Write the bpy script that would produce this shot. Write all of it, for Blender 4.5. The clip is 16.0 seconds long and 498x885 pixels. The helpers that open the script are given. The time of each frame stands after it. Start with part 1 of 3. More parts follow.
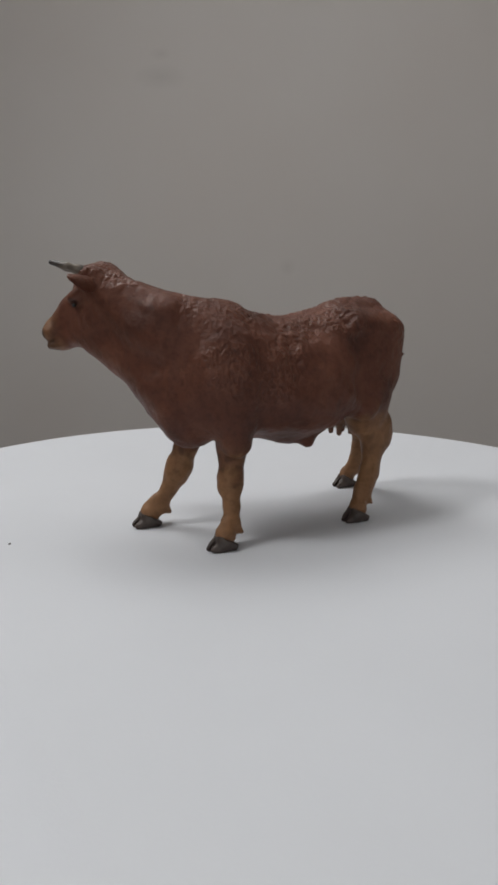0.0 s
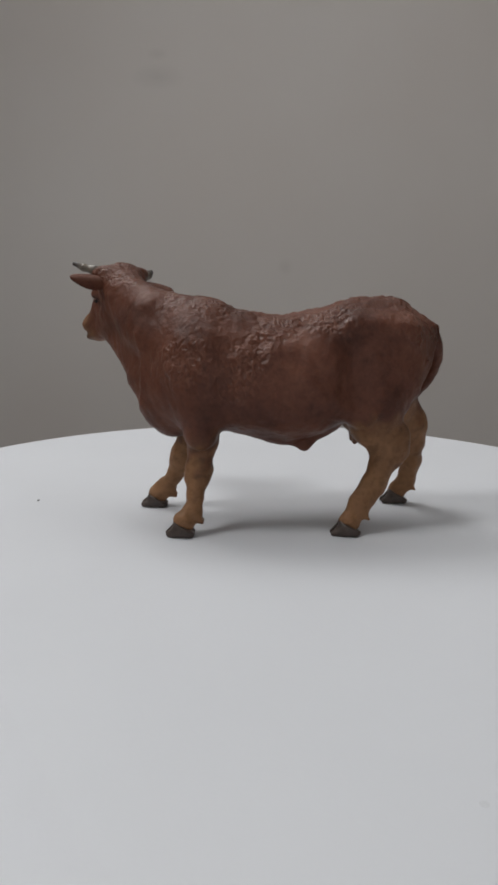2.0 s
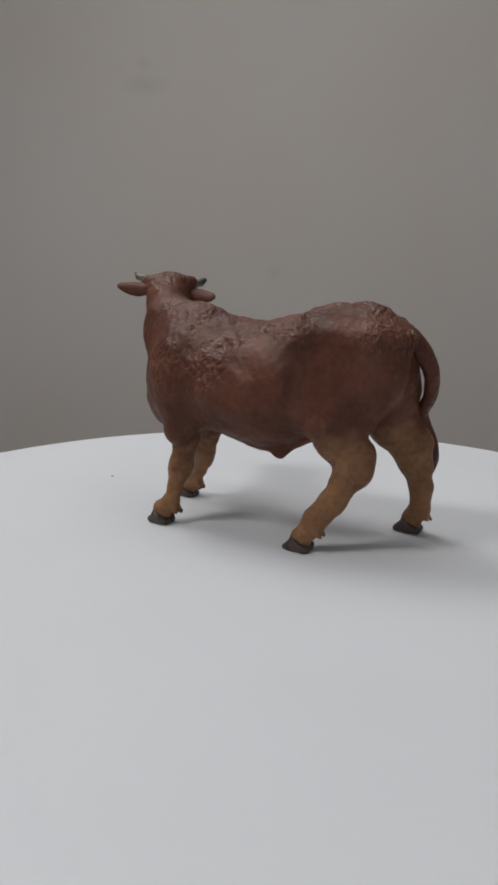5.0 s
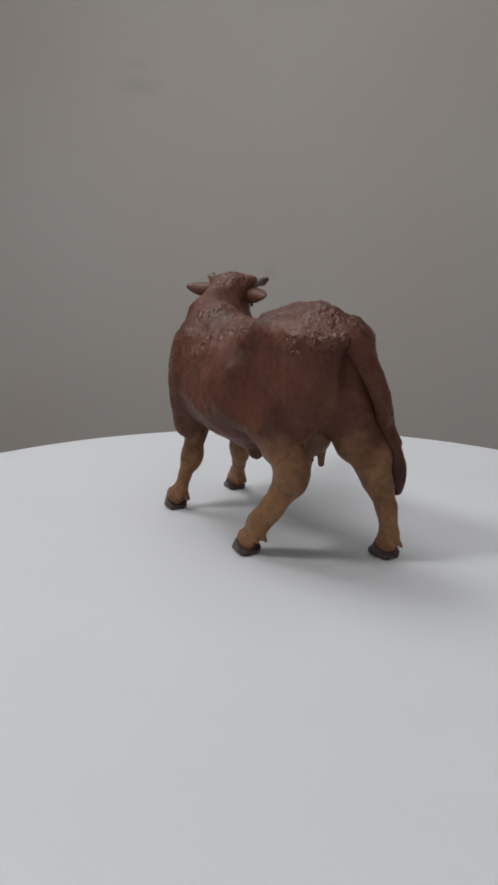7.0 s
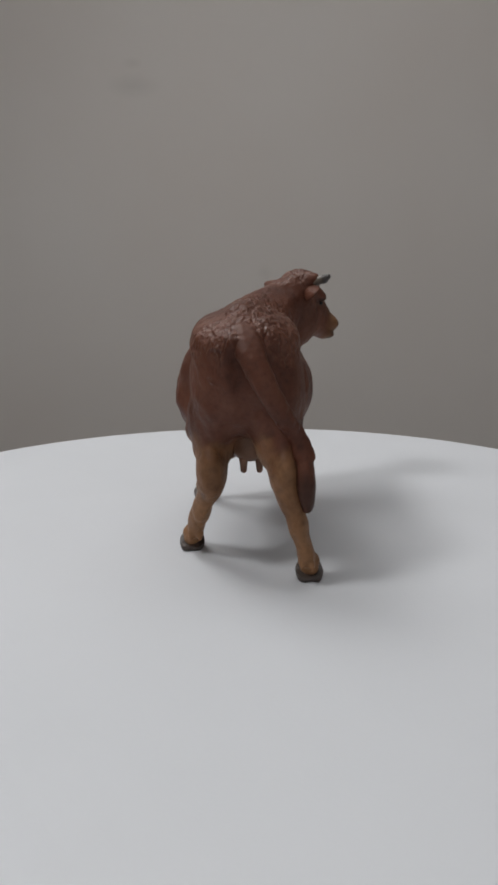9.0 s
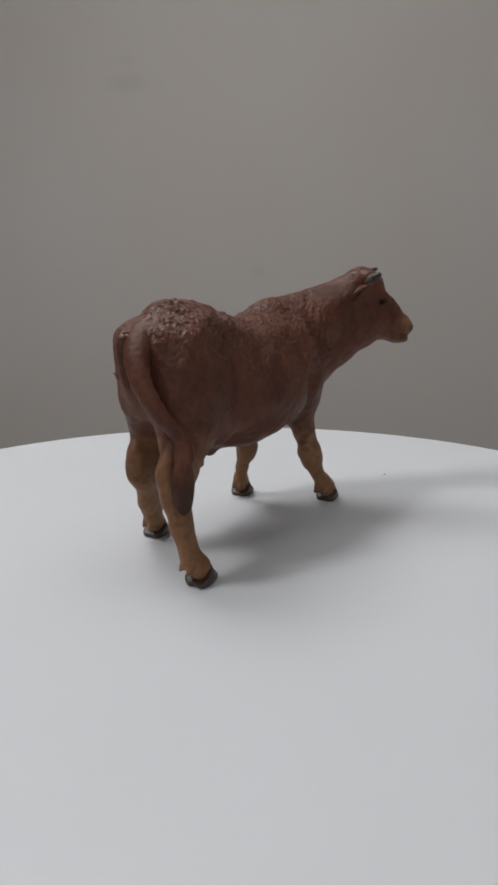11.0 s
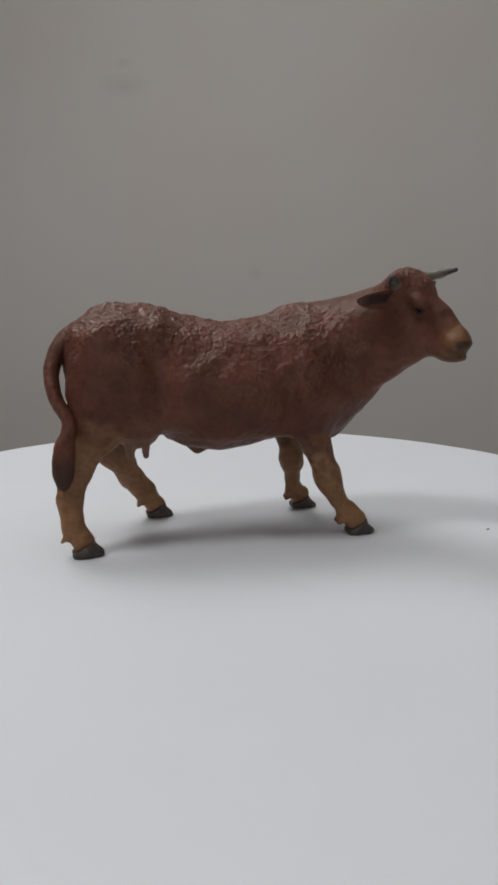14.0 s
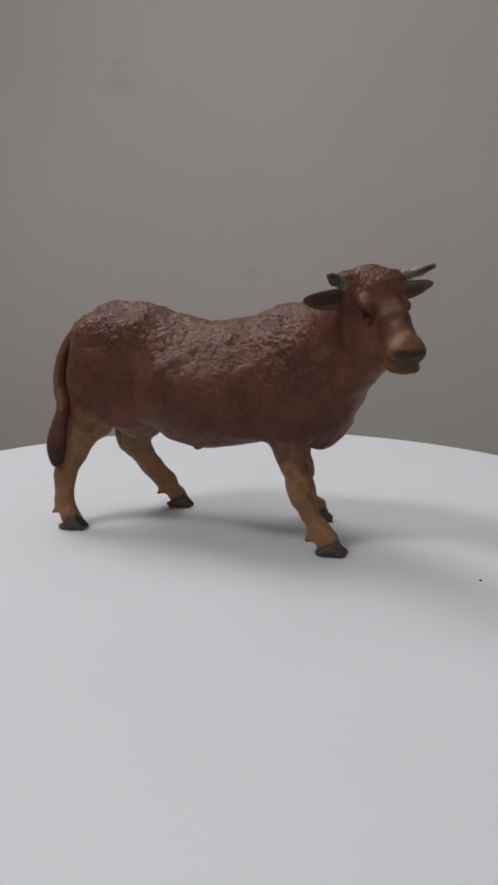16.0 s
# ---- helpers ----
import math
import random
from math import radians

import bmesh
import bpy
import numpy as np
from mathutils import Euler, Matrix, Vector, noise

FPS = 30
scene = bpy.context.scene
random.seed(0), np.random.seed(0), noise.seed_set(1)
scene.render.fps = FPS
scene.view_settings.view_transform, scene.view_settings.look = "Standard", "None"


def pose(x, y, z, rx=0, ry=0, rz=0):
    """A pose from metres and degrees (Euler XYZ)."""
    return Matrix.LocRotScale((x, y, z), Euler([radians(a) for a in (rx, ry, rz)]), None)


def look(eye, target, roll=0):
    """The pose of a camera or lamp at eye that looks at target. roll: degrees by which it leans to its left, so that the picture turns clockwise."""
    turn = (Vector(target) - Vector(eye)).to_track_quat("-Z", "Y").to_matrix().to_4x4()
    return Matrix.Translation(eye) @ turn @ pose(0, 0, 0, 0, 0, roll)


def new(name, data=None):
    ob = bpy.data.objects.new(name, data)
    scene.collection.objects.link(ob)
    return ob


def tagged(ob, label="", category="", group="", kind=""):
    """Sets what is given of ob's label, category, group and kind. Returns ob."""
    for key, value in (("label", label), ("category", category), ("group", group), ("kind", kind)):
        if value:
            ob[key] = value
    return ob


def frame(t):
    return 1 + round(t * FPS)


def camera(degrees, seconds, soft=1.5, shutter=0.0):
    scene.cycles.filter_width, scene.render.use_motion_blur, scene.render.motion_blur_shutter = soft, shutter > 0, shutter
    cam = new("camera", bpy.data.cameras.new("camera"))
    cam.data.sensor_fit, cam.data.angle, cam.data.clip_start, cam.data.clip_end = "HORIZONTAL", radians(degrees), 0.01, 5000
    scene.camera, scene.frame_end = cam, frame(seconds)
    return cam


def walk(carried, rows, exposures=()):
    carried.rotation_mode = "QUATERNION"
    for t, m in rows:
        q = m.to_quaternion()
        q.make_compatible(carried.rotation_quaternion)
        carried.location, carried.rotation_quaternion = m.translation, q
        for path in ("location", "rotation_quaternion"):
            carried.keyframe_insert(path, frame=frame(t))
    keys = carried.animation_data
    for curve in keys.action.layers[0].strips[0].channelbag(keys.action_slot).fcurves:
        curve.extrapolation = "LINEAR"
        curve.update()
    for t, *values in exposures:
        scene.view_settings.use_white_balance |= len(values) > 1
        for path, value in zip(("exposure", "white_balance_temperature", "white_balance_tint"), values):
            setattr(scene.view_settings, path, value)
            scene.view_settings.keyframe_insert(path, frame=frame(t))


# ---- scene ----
# Metres; the turntable's axis is the world's z axis and its top lies at z = 0.
cam = camera(39.0, 16.0, soft=3.0)
# seconds, place, pitch, roll and yaw of the hand-held camera, which drifts a little
CAMERA = (
    (0, -0.0055, -0.2798, 0.0975, -12.98, -0.69, 1.17),
    (0.5, -0.0045, -0.2792, 0.0973, -13.10, -0.62, 1.07),
    (1, -0.0041, -0.2785, 0.0972, -13.15, -0.58, 1.01),
    (1.5, -0.0037, -0.2780, 0.0970, -13.17, -0.55, 0.94),
    (2, -0.0033, -0.2780, 0.0968, -12.95, -0.51, 1.08),
    (2.5, -0.0029, -0.2786, 0.0967, -12.58, -0.48, 0.96),
    (3, -0.0025, -0.2798, 0.0965, -12.41, -0.44, 0.63),
    (3.5, -0.0020, -0.2803, 0.0968, -12.47, -0.35, 0.38),
    (5.8, 0.0006, -0.2814, 0.0964, -12.41, 0.25, 0.08),
    (6, 0.0009, -0.2817, 0.0964, -12.50, 0.30, -0.16),
    (6.5, 0.0014, -0.2820, 0.0963, -12.43, 0.43, -0.04),
    (7, 0.0018, -0.2822, 0.0960, -12.40, 0.44, 0.06),
    (7.5, 0.0023, -0.2822, 0.0958, -12.45, 0.45, 0.00),
    (8, 0.0027, -0.2822, 0.0955, -12.37, 0.46, -0.16),
    (8.5, 0.0031, -0.2814, 0.0953, -12.43, 0.47, -0.40),
    (9, 0.0027, -0.2808, 0.0954, -12.43, 0.56, -0.30),
    (9.5, 0.0032, -0.2802, 0.0949, -12.56, 0.56, -0.33),
    (11.8, 0.0006, -0.2799, 0.0960, -12.45, -0.00, -1.06),
    (12, 0.0004, -0.2799, 0.0961, -12.42, -0.05, -1.09),
    (12.5, 0.0006, -0.2799, 0.0962, -12.53, -0.00, -1.29),
    (13, 0.0009, -0.2799, 0.0963, -12.55, 0.04, -1.27),
    (13.5, 0.0012, -0.2800, 0.0965, -12.58, 0.09, -1.32),
    (14, 0.0014, -0.2800, 0.0966, -12.41, 0.13, -1.13),
    (14.5, 0.0017, -0.2799, 0.0965, -12.40, 0.13, -1.25),
    (15, 0.0020, -0.2798, 0.0964, -12.42, 0.12, -1.26),
    (15.5, 0.0023, -0.2797, 0.0964, -12.40, 0.12, -1.27),
    (16, 0.0025, -0.2796, 0.0963, -12.38, 0.11, -1.37),
)
TURN = (
    (0, -0.08),
    (0.5, -4.59),
    (1, -14.22),
    (1.5, -18.06),
    (2, -30.29),
    (2.5, -31.48),
    (3, -40.59),
    (3.5, -42.12),
    (4.25, -53.00),
    (5, -63.60),
    (5.8, -74.70),
    (6, -82.00),
    (6.5, -90.21),
    (7, -93.86),
    (7.5, -106.12),
    (8, -108.27),
    (8.5, -122.10),
    (9, -124.44),
    (9.5, -134.30),
    (10.25, -145.10),
    (11, -155.60),
    (11.8, -165.78),
    (12, -167.30),
    (12.5, -172.59),
    (13, -184.15),
    (13.5, -188.57),
    (14, -203.51),
    (14.5, -208.48),
    (15, -220.97),
    (15.5, -224.50),
    (16, -233.75),
)
walk(cam, [(t, pose(x, y, z, 90 + pitch, roll, yaw)) for t, x, y, z, pitch, roll, yaw in CAMERA], exposures=((0.0, -0.36), (9.5, -0.36), (12.0, -0.31), (15.0, -0.31), (16.0, -0.33)))

# ---- world and light ----
world = bpy.data.worlds.new("sky_outside")
scene.world = world
world.use_nodes = True
world.node_tree.nodes["Background"].inputs[0].default_value = (0.8, 0.88, 1.0, 1)
world.node_tree.nodes["Background"].inputs[1].default_value = 0.3


def area_lamp(name, eye, target, size_x, size_y, watts, colour):
    data = bpy.data.lights.new(name, "AREA")
    data.shape, data.size, data.size_y, data.energy, data.color = "RECTANGLE", size_x, size_y, watts, colour
    ob = new(name, data)
    ob.matrix_basis = look(eye, target)
    return ob


LAMP_A, AIM_A = (-0.90, -0.32, 1.30), (0, 0, 0.03)
LAMP_B, AIM_B = (-0.55, 0.55, 1.35), (0, 0, 0.03)
area_lamp("lamp_main", LAMP_A, AIM_A, 0.30, 0.30, 5.1, (0.975, 0.975, 0.965)).data.spread = radians(130)
area_lamp("lamp_second", LAMP_B, AIM_B, 0.62, 0.62, 5.3, (0.975, 0.975, 0.965)).data.spread = radians(130)
# unseen overhead panel, added as fill to lighten the shadows
LAMP_FILL, AIM_FILL = (0.12, 0.34, 1.55), (0.12, 0.34, 0)
area_lamp("lamp_fill", LAMP_FILL, AIM_FILL, 1.2, 1.2, 5.1, (0.975, 0.975, 0.965))
# fill light from an unseen window, added behind the camera to lighten shadows
FILL_WINDOW = (-0.5, 1.1, -0.05, 1.25)
area_lamp("fill_window_light", (0.3, -2.19, 0.6), (0.3, 0, 0.6), 1.58, 1.28, 7.4, (1.0, 0.985, 0.965))


# ---- materials ----
def material(name, rough=0.5, metal=0.0, spec=0.5):
    m = bpy.data.materials.new(name)
    m.use_nodes = True
    b = m.node_tree.nodes["Principled BSDF"]
    b.inputs["Roughness"].default_value = rough
    b.inputs["Metallic"].default_value = metal
    b.inputs["Specular IOR Level"].default_value = spec
    return m, m.node_tree.nodes, m.node_tree.links, b


def noise_node(n, l, coords, scale, detail=4.0, rough=0.55):
    k = n.new("ShaderNodeTexNoise")
    k.inputs["Scale"].default_value = scale
    k.inputs["Detail"].default_value = detail
    k.inputs["Roughness"].default_value = rough
    l.new(coords, k.inputs["Vector"])
    return k.outputs["Fac"]


def ramp(n, l, fac, stops):
    r = n.new("ShaderNodeValToRGB")
    e = r.color_ramp.elements
    while len(e) < len(stops):
        e.new(0.5)
    for el, (pos, col) in zip(e, stops):
        el.position = pos
        el.color = (*col, 1) if len(col) == 3 else col
    l.new(fac, r.inputs[0])
    return r.outputs[0]


def mix(n, l, fac, a, b):
    m = n.new("ShaderNodeMix")
    m.data_type = "RGBA"
    for src, socket in ((fac, m.inputs[0]), (a, m.inputs[6]), (b, m.inputs[7])):
        if isinstance(src, (int, float)):
            socket.default_value = src
        elif isinstance(src, tuple):
            socket.default_value = (*src, 1)
        else:
            l.new(src, socket)
    return m.outputs[2]


def bump(n, l, b, height, strength, distance):
    k = n.new("ShaderNodeBump")
    k.inputs["Strength"].default_value = strength
    k.inputs["Distance"].default_value = distance
    l.new(height, k.inputs["Height"])
    l.new(k.outputs[0], b.inputs["Normal"])


def attribute(n, name):
    a = n.new("ShaderNodeAttribute")
    a.attribute_name = name
    return a.outputs["Fac"]


def plain(name, colour, vary=0.08, scale=12.0, rough=0.6, relief=0.0, grain=300.0, spec=0.4):
    m, n, l, b = material(name, rough, spec=spec)
    co = n.new("ShaderNodeTexCoord").outputs["Object"]
    f = noise_node(n, l, co, scale)
    lo = tuple(c * (1 - vary) for c in colour)
    hi = tuple(min(1, c * (1 + vary)) for c in colour)
    l.new(ramp(n, l, f, ((0.3, lo), (0.7, hi))), b.inputs["Base Color"])
    if relief:
        bump(n, l, b, noise_node(n, l, co, grain, 3), 0.3, relief)
    return m


def wall_material():
    """Matt grey-beige wall paint with faint mottling and two small faded stains."""
    m, n, l, b = material("wall_paint", 0.85, spec=0.2)
    co = n.new("ShaderNodeTexCoord").outputs["Object"]
    f = noise_node(n, l, co, 2.2, 3)
    col = ramp(n, l, f, ((0.3, (0.576, 0.536, 0.508)), (0.7, (0.592, 0.562, 0.540))))
    for x, z, rx, rz, depth in STAINS:
        k = n.new("ShaderNodeVectorMath")
        k.operation = "SUBTRACT"
        l.new(co, k.inputs[0])
        k.inputs[1].default_value = (x, WALL_Y, z)
        s = n.new("ShaderNodeVectorMath")
        s.operation = "MULTIPLY"
        l.new(k.outputs[0], s.inputs[0])
        s.inputs[1].default_value = (1 / rx, 0, 1 / rz)
        g = n.new("ShaderNodeVectorMath")
        g.operation = "LENGTH"
        l.new(s.outputs[0], g.inputs[0])
        fac = ramp(n, l, g.outputs["Value"], ((0.0, (depth,) * 3), (1.0, (0, 0, 0))))
        col = mix(n, l, fac, col, (0.2, 0.19, 0.175))
    l.new(col, b.inputs["Base Color"])
    bump(n, l, b, noise_node(n, l, co, 420, 2), 0.15, 0.0004)
    return m


WALL_Y = 1.30
STAINS = ((-0.225, 0.505, 0.060, 0.026, 0.15), (-0.225, 0.548, 0.024, 0.013, 0.12), (0.046, 0.127, 0.020, 0.020, 0.12))


def hide_material():
    """Painted red-brown hide with tan lower legs and muzzle and a semi-gloss varnish."""
    m, n, l, b = material("brown_hide_paint", 0.5, spec=0.30)
    co = n.new("ShaderNodeTexCoord").outputs["Object"]
    big = noise_node(n, l, co, 55, 4)
    fine = noise_node(n, l, co, 420, 5, 0.65)
    brown = ramp(n, l, big, ((0.32, (0.073, 0.025, 0.0153)), (0.5, (0.106, 0.037, 0.0217)), (0.72, (0.148, 0.057, 0.0352))))
    tan = ramp(n, l, big, ((0.3, (0.178, 0.084, 0.038)), (0.7, (0.275, 0.143, 0.069))))
    col = mix(n, l, attribute(n, "pale"), brown, tan)
    grime = ramp(n, l, fine, ((0.30, (0.55, 0.55, 0.55)), (0.55, (1, 1, 1))))
    k = n.new("ShaderNodeMix")
    k.data_type, k.blend_type = "RGBA", "MULTIPLY"
    k.inputs[0].default_value = 0.6
    l.new(col, k.inputs[6])
    l.new(grime, k.inputs[7])
    col = mix(n, l, attribute(n, "dark"), k.outputs[2], (0.022, 0.012, 0.009))
    thick = ramp(n, l, attribute(n, "curl"), ((0.25, (0, 0, 0)), (0.75, (1, 1, 1))))
    l.new(mix(n, l, thick, ramp(n, l, fine, ((0.3, (0.56,) * 3), (0.7, (0.44,) * 3))), (0.36, 0.36, 0.36)), b.inputs["Roughness"])
    l.new(mix(n, l, thick, (0.24, 0.24, 0.24), (0.26, 0.26, 0.26)), b.inputs["Specular IOR Level"])
    # short curls stand in ridges where the coat is carved
    warp = n.new("ShaderNodeMapping")
    warp.inputs["Scale"].default_value = (1.0, 1.0, 0.7)
    l.new(co, warp.inputs["Vector"])
    ridge = n.new("ShaderNodeMath")
    ridge.operation = "ABSOLUTE"
    mid = n.new("ShaderNodeMath")
    mid.operation = "SUBTRACT"
    mid.inputs[1].default_value = 0.5
    l.new(noise_node(n, l, warp.outputs[0], 420, 1.6, 0.45), mid.inputs[0])
    l.new(mid.outputs[0], ridge.inputs[0])
    raised = n.new("ShaderNodeMath")
    raised.operation = "SUBTRACT"
    raised.inputs[0].default_value = 0.3
    l.new(ridge.outputs[0], raised.inputs[1])
    # rounded tufts between dark grooves
    bend = n.new("ShaderNodeTexNoise")
    bend.inputs["Scale"].default_value = 380
    l.new(co, bend.inputs["Vector"])
    away = n.new("ShaderNodeVectorMath")
    away.operation = "MULTIPLY_ADD"
    l.new(bend.outputs["Color"], away.inputs[0])
    away.inputs[1].default_value = (0.0042, 0.0042, 0.0042)
    l.new(warp.outputs[0], away.inputs[2])
    cells = n.new("ShaderNodeTexVoronoi")
    cells.feature = "SMOOTH_F1"
    cells.inputs["Scale"].default_value = 520
    cells.inputs["Smoothness"].default_value = 0.5
    l.new(away.outputs[0], cells.inputs["Vector"])
    tuft = n.new("ShaderNodeMath")
    tuft.operation = "MULTIPLY_ADD"
    l.new(cells.outputs["Distance"], tuft.inputs[0])
    tuft.inputs[1].default_value = -0.17
    half = n.new("ShaderNodeMath")
    half.operation = "MULTIPLY"
    l.new(raised.outputs[0], half.inputs[0])
    half.inputs[1].default_value = 0.75
    l.new(half.outputs[0], tuft.inputs[2])
    deep = n.new("ShaderNodeMath")
    deep.operation = "MULTIPLY"
    l.new(tuft.outputs[0], deep.inputs[0])
    l.new(attribute(n, "curl"), deep.inputs[1])
    total = n.new("ShaderNodeMath")
    total.operation = "MULTIPLY_ADD"
    l.new(fine, total.inputs[0])
    total.inputs[1].default_value = 0.12
    l.new(deep.outputs[0], total.inputs[2])
    bump(n, l, b, total.outputs[0], 1.0, 0.0024)
    # the ridges take a lighter red-brown, a painted stand-in for their highlights
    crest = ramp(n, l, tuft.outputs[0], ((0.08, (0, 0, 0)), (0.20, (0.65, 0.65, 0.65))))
    painted_glint = n.new("ShaderNodeMath")
    painted_glint.operation = "MULTIPLY"
    l.new(crest, painted_glint.inputs[0])
    l.new(attribute(n, "curl"), painted_glint.inputs[1])
    l.new(mix(n, l, painted_glint.outputs[0], col, (0.205, 0.088, 0.058)), b.inputs["Base Color"])
    return m


WALL = wall_material()
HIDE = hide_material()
WHITE_WALL = plain("white_wall_paint", (0.74, 0.74, 0.735), 0.03, 3, 0.85, 0.0004, 400, 0.2)
CEILING = plain("ceiling_paint", (0.82, 0.82, 0.82), 0.03, 3, 0.9)
FLOOR = plain("grey_floor_covering", (0.22, 0.21, 0.20), 0.12, 9, 0.6, 0.0004)
DISC = plain("matt_white_board", (0.614, 0.628, 0.660), 0.015, 14, 0.55, 0.0001, 900, 0.3)
BASE = plain("black_plastic", (0.03, 0.03, 0.032), 0.1, 30, 0.45)
TABLE = plain("pale_wood", (0.42, 0.33, 0.24), 0.12, 18, 0.5)
HOOF = plain("dark_hoof_paint", (0.056, 0.040, 0.033), 0.35, 300, 0.42, 0.0003, 600)
SKIN = plain("brown_udder_paint", (0.15, 0.074, 0.043), 0.2, 200, 0.5, 0.0002, 700)
EYE = plain("black_eye_paint", (0.012, 0.009, 0.008), 0.1, 300, 0.55)
SMEAR = plain("grey_smear", (0.575, 0.588, 0.615), 0.03, 900, 0.6)
SPECK = plain("dark_dust", (0.05, 0.045, 0.04), 0.2, 900, 0.9)
METAL = plain("white_lamp_housing", (0.7, 0.7, 0.7), 0.03, 20, 0.4)


def horn_material():
    """Grey horn, pale in the middle, dark towards the tip."""
    m, n, l, b = material("grey_horn_paint", 0.4)
    co = n.new("ShaderNodeTexCoord").outputs["Object"]
    f = noise_node(n, l, co, 260, 4)
    pale = ramp(n, l, f, ((0.3, (0.085, 0.068, 0.053)), (0.7, (0.20, 0.165, 0.13))))
    l.new(mix(n, l, attribute(n, "dark"), pale, (0.035, 0.028, 0.026)), b.inputs["Base Color"])
    bump(n, l, b, f, 0.3, 0.0004)
    return m


HORN = horn_material()
GLOW = bpy.data.materials.new("lamp_diffuser_glow")
GLOW.use_nodes = True
GLOW.node_tree.nodes["Principled BSDF"].inputs["Emission Color"].default_value = (1, 0.99, 0.97, 1)
GLOW.node_tree.nodes["Principled BSDF"].inputs["Emission Strength"].default_value = 0.5


# ---- mesh helpers ----
def part(name, bm, mat, parent=None, label=""):
    me = bpy.data.meshes.new(name)
    bm.normal_update()
    bm.to_mesh(me)
    bm.free()
    me.materials.append(mat)
    ob = new(name, me)
    if parent:
        ob.parent = parent
    return tagged(ob, label)


def box(bm, x0, x1, y0, y1, z0, z1, bevel=0.0):
    m = Matrix.LocRotScale(((x0 + x1) / 2, (y0 + y1) / 2, (z0 + z1) / 2), None, (x1 - x0, y1 - y0, z1 - z0))
    made = bmesh.ops.create_cube(bm, size=1, matrix=m)["verts"]
    if bevel:
        edges = list({e for v in made for e in v.link_edges})
        bmesh.ops.bevel(bm, geom=edges, offset=bevel, segments=2, affect="EDGES", profile=0.5)
    return bm


def lathe(bm, profile, steps):
    """A solid turned round z from (radius, z) pairs, the first and last on the axis."""
    rings = []
    for r, z in profile:
        if r < 1e-6:
            rings.append([bm.verts.new((0, 0, z))])
        else:
            rings.append([bm.verts.new((r * math.cos(2 * math.pi * i / steps), r * math.sin(2 * math.pi * i / steps), z)) for i in range(steps)])
    for a, b in zip(rings, rings[1:]):
        for i in range(steps):
            j = (i + 1) % steps
            if len(a) == 1:
                bm.faces.new((a[0], b[i], b[j]))
            elif len(b) == 1:
                bm.faces.new((a[i], b[0], a[j]))
            else:
                bm.faces.new((a[i], b[i], b[j], a[j]))
    bmesh.ops.recalc_face_normals(bm, faces=bm.faces)
    return bm


# ---- room ----
X0, X1, Y0, Y1, Z0, Z1 = -1.7, 1.9, -2.2, WALL_Y, -0.80, 1.75
for name, dims, mat, label in (
    ("wall_north", (X0 - 0.1, X1 + 0.1, Y1, Y1 + 0.1, Z0, Z1), WALL, "plain matt grey painted wall behind the turntable"),
    ("wall_west", (X0 - 0.1, X0, Y0, Y1, Z0, Z1), WHITE_WALL, "plain pale painted wall"),
    ("wall_east", (X1, X1 + 0.1, Y0, Y1, Z0, Z1), WHITE_WALL, "plain pale painted wall"),
    ("floor", (X0 - 0.1, X1 + 0.1, Y0 - 0.1, Y1 + 0.1, Z0 - 0.1, Z0), FLOOR, "plain grey floor under the table"),
    ("ceiling", (X0 - 0.1, X1 + 0.1, Y0 - 0.1, Y1 + 0.1, Z1, Z1 + 0.1), CEILING, "plain white painted ceiling"),
):
    tagged(part(name, box(bmesh.new(), *dims), mat), label, name.split("_")[0], kind="structure")


def fill_window_wall():
    """The wall behind the camera, with an unseen window added for fill light."""
    x0, x1, z0, z1 = FILL_WINDOW
    bm = bmesh.new()
    for a, b, c, d in ((X0 - 0.1, x0, Z0, Z1), (x1, X1 + 0.1, Z0, Z1), (x0, x1, Z0, z0), (x0, x1, z1, Z1)):
        box(bm, a, b, Y0 - 0.1, Y0, c, d)
    tagged(part("wall_south", bm, WHITE_WALL), "plain pale painted wall with an opening added for fill light", "wall", kind="structure")
    window = tagged(new("fill_window"), "unseen white framed window added for fill light", "window", kind="structure")
    bm = bmesh.new()
    for a, b, c, d in ((x0, x0 + 0.05, z0, z1), (x1 - 0.05, x1, z0, z1), (x0 + 0.05, x1 - 0.05, z0, z0 + 0.05), (x0 + 0.05, x1 - 0.05, z1 - 0.05, z1)):
        box(bm, a, b, Y0 - 0.09, Y0 - 0.03, c, d)
    part("fill_window_frame", bm, METAL, window)


fill_window_wall()


def unseen_panel_light(at, aim, half):
    """An unseen panel light added on two rods, just behind the light's plane."""
    thing = tagged(new("unseen_panel_light"), "unseen square white panel light added under the ceiling", "lamp", "ceiling lights")
    thing.matrix_basis = look(at, aim)
    turn = thing.matrix_basis.to_3x3()
    drop = 0.02
    o = half + 0.025
    bm = bmesh.new()
    for a, b, c, d in ((-o, o, -o, -half), (-o, o, half, o), (-o, -half, -half, half), (half, o, -half, half)):
        box(bm, a, b, c, d, drop - 0.01, drop + 0.03)
    part("frame", bm, METAL, thing)
    part("diffuser", box(bmesh.new(), -half, half, -half, half, drop + 0.005, drop + 0.02), GLOW, thing, "glowing white diffuser")
    for s in (-1, 1):
        foot = Vector((0, s * (half + 0.012), drop + 0.02))
        rise = Z1 - at[2] - (turn @ foot).z
        rod = part("hanger", lathe(bmesh.new(), ((0, 0), (0.004, 0), (0.004, rise), (0, rise)), 8), METAL, thing)
        rod.matrix_basis = Matrix.Translation(foot) @ turn.inverted().to_4x4()


unseen_panel_light(LAMP_A, AIM_A, 0.155)
unseen_panel_light(LAMP_B, AIM_B, 0.315)
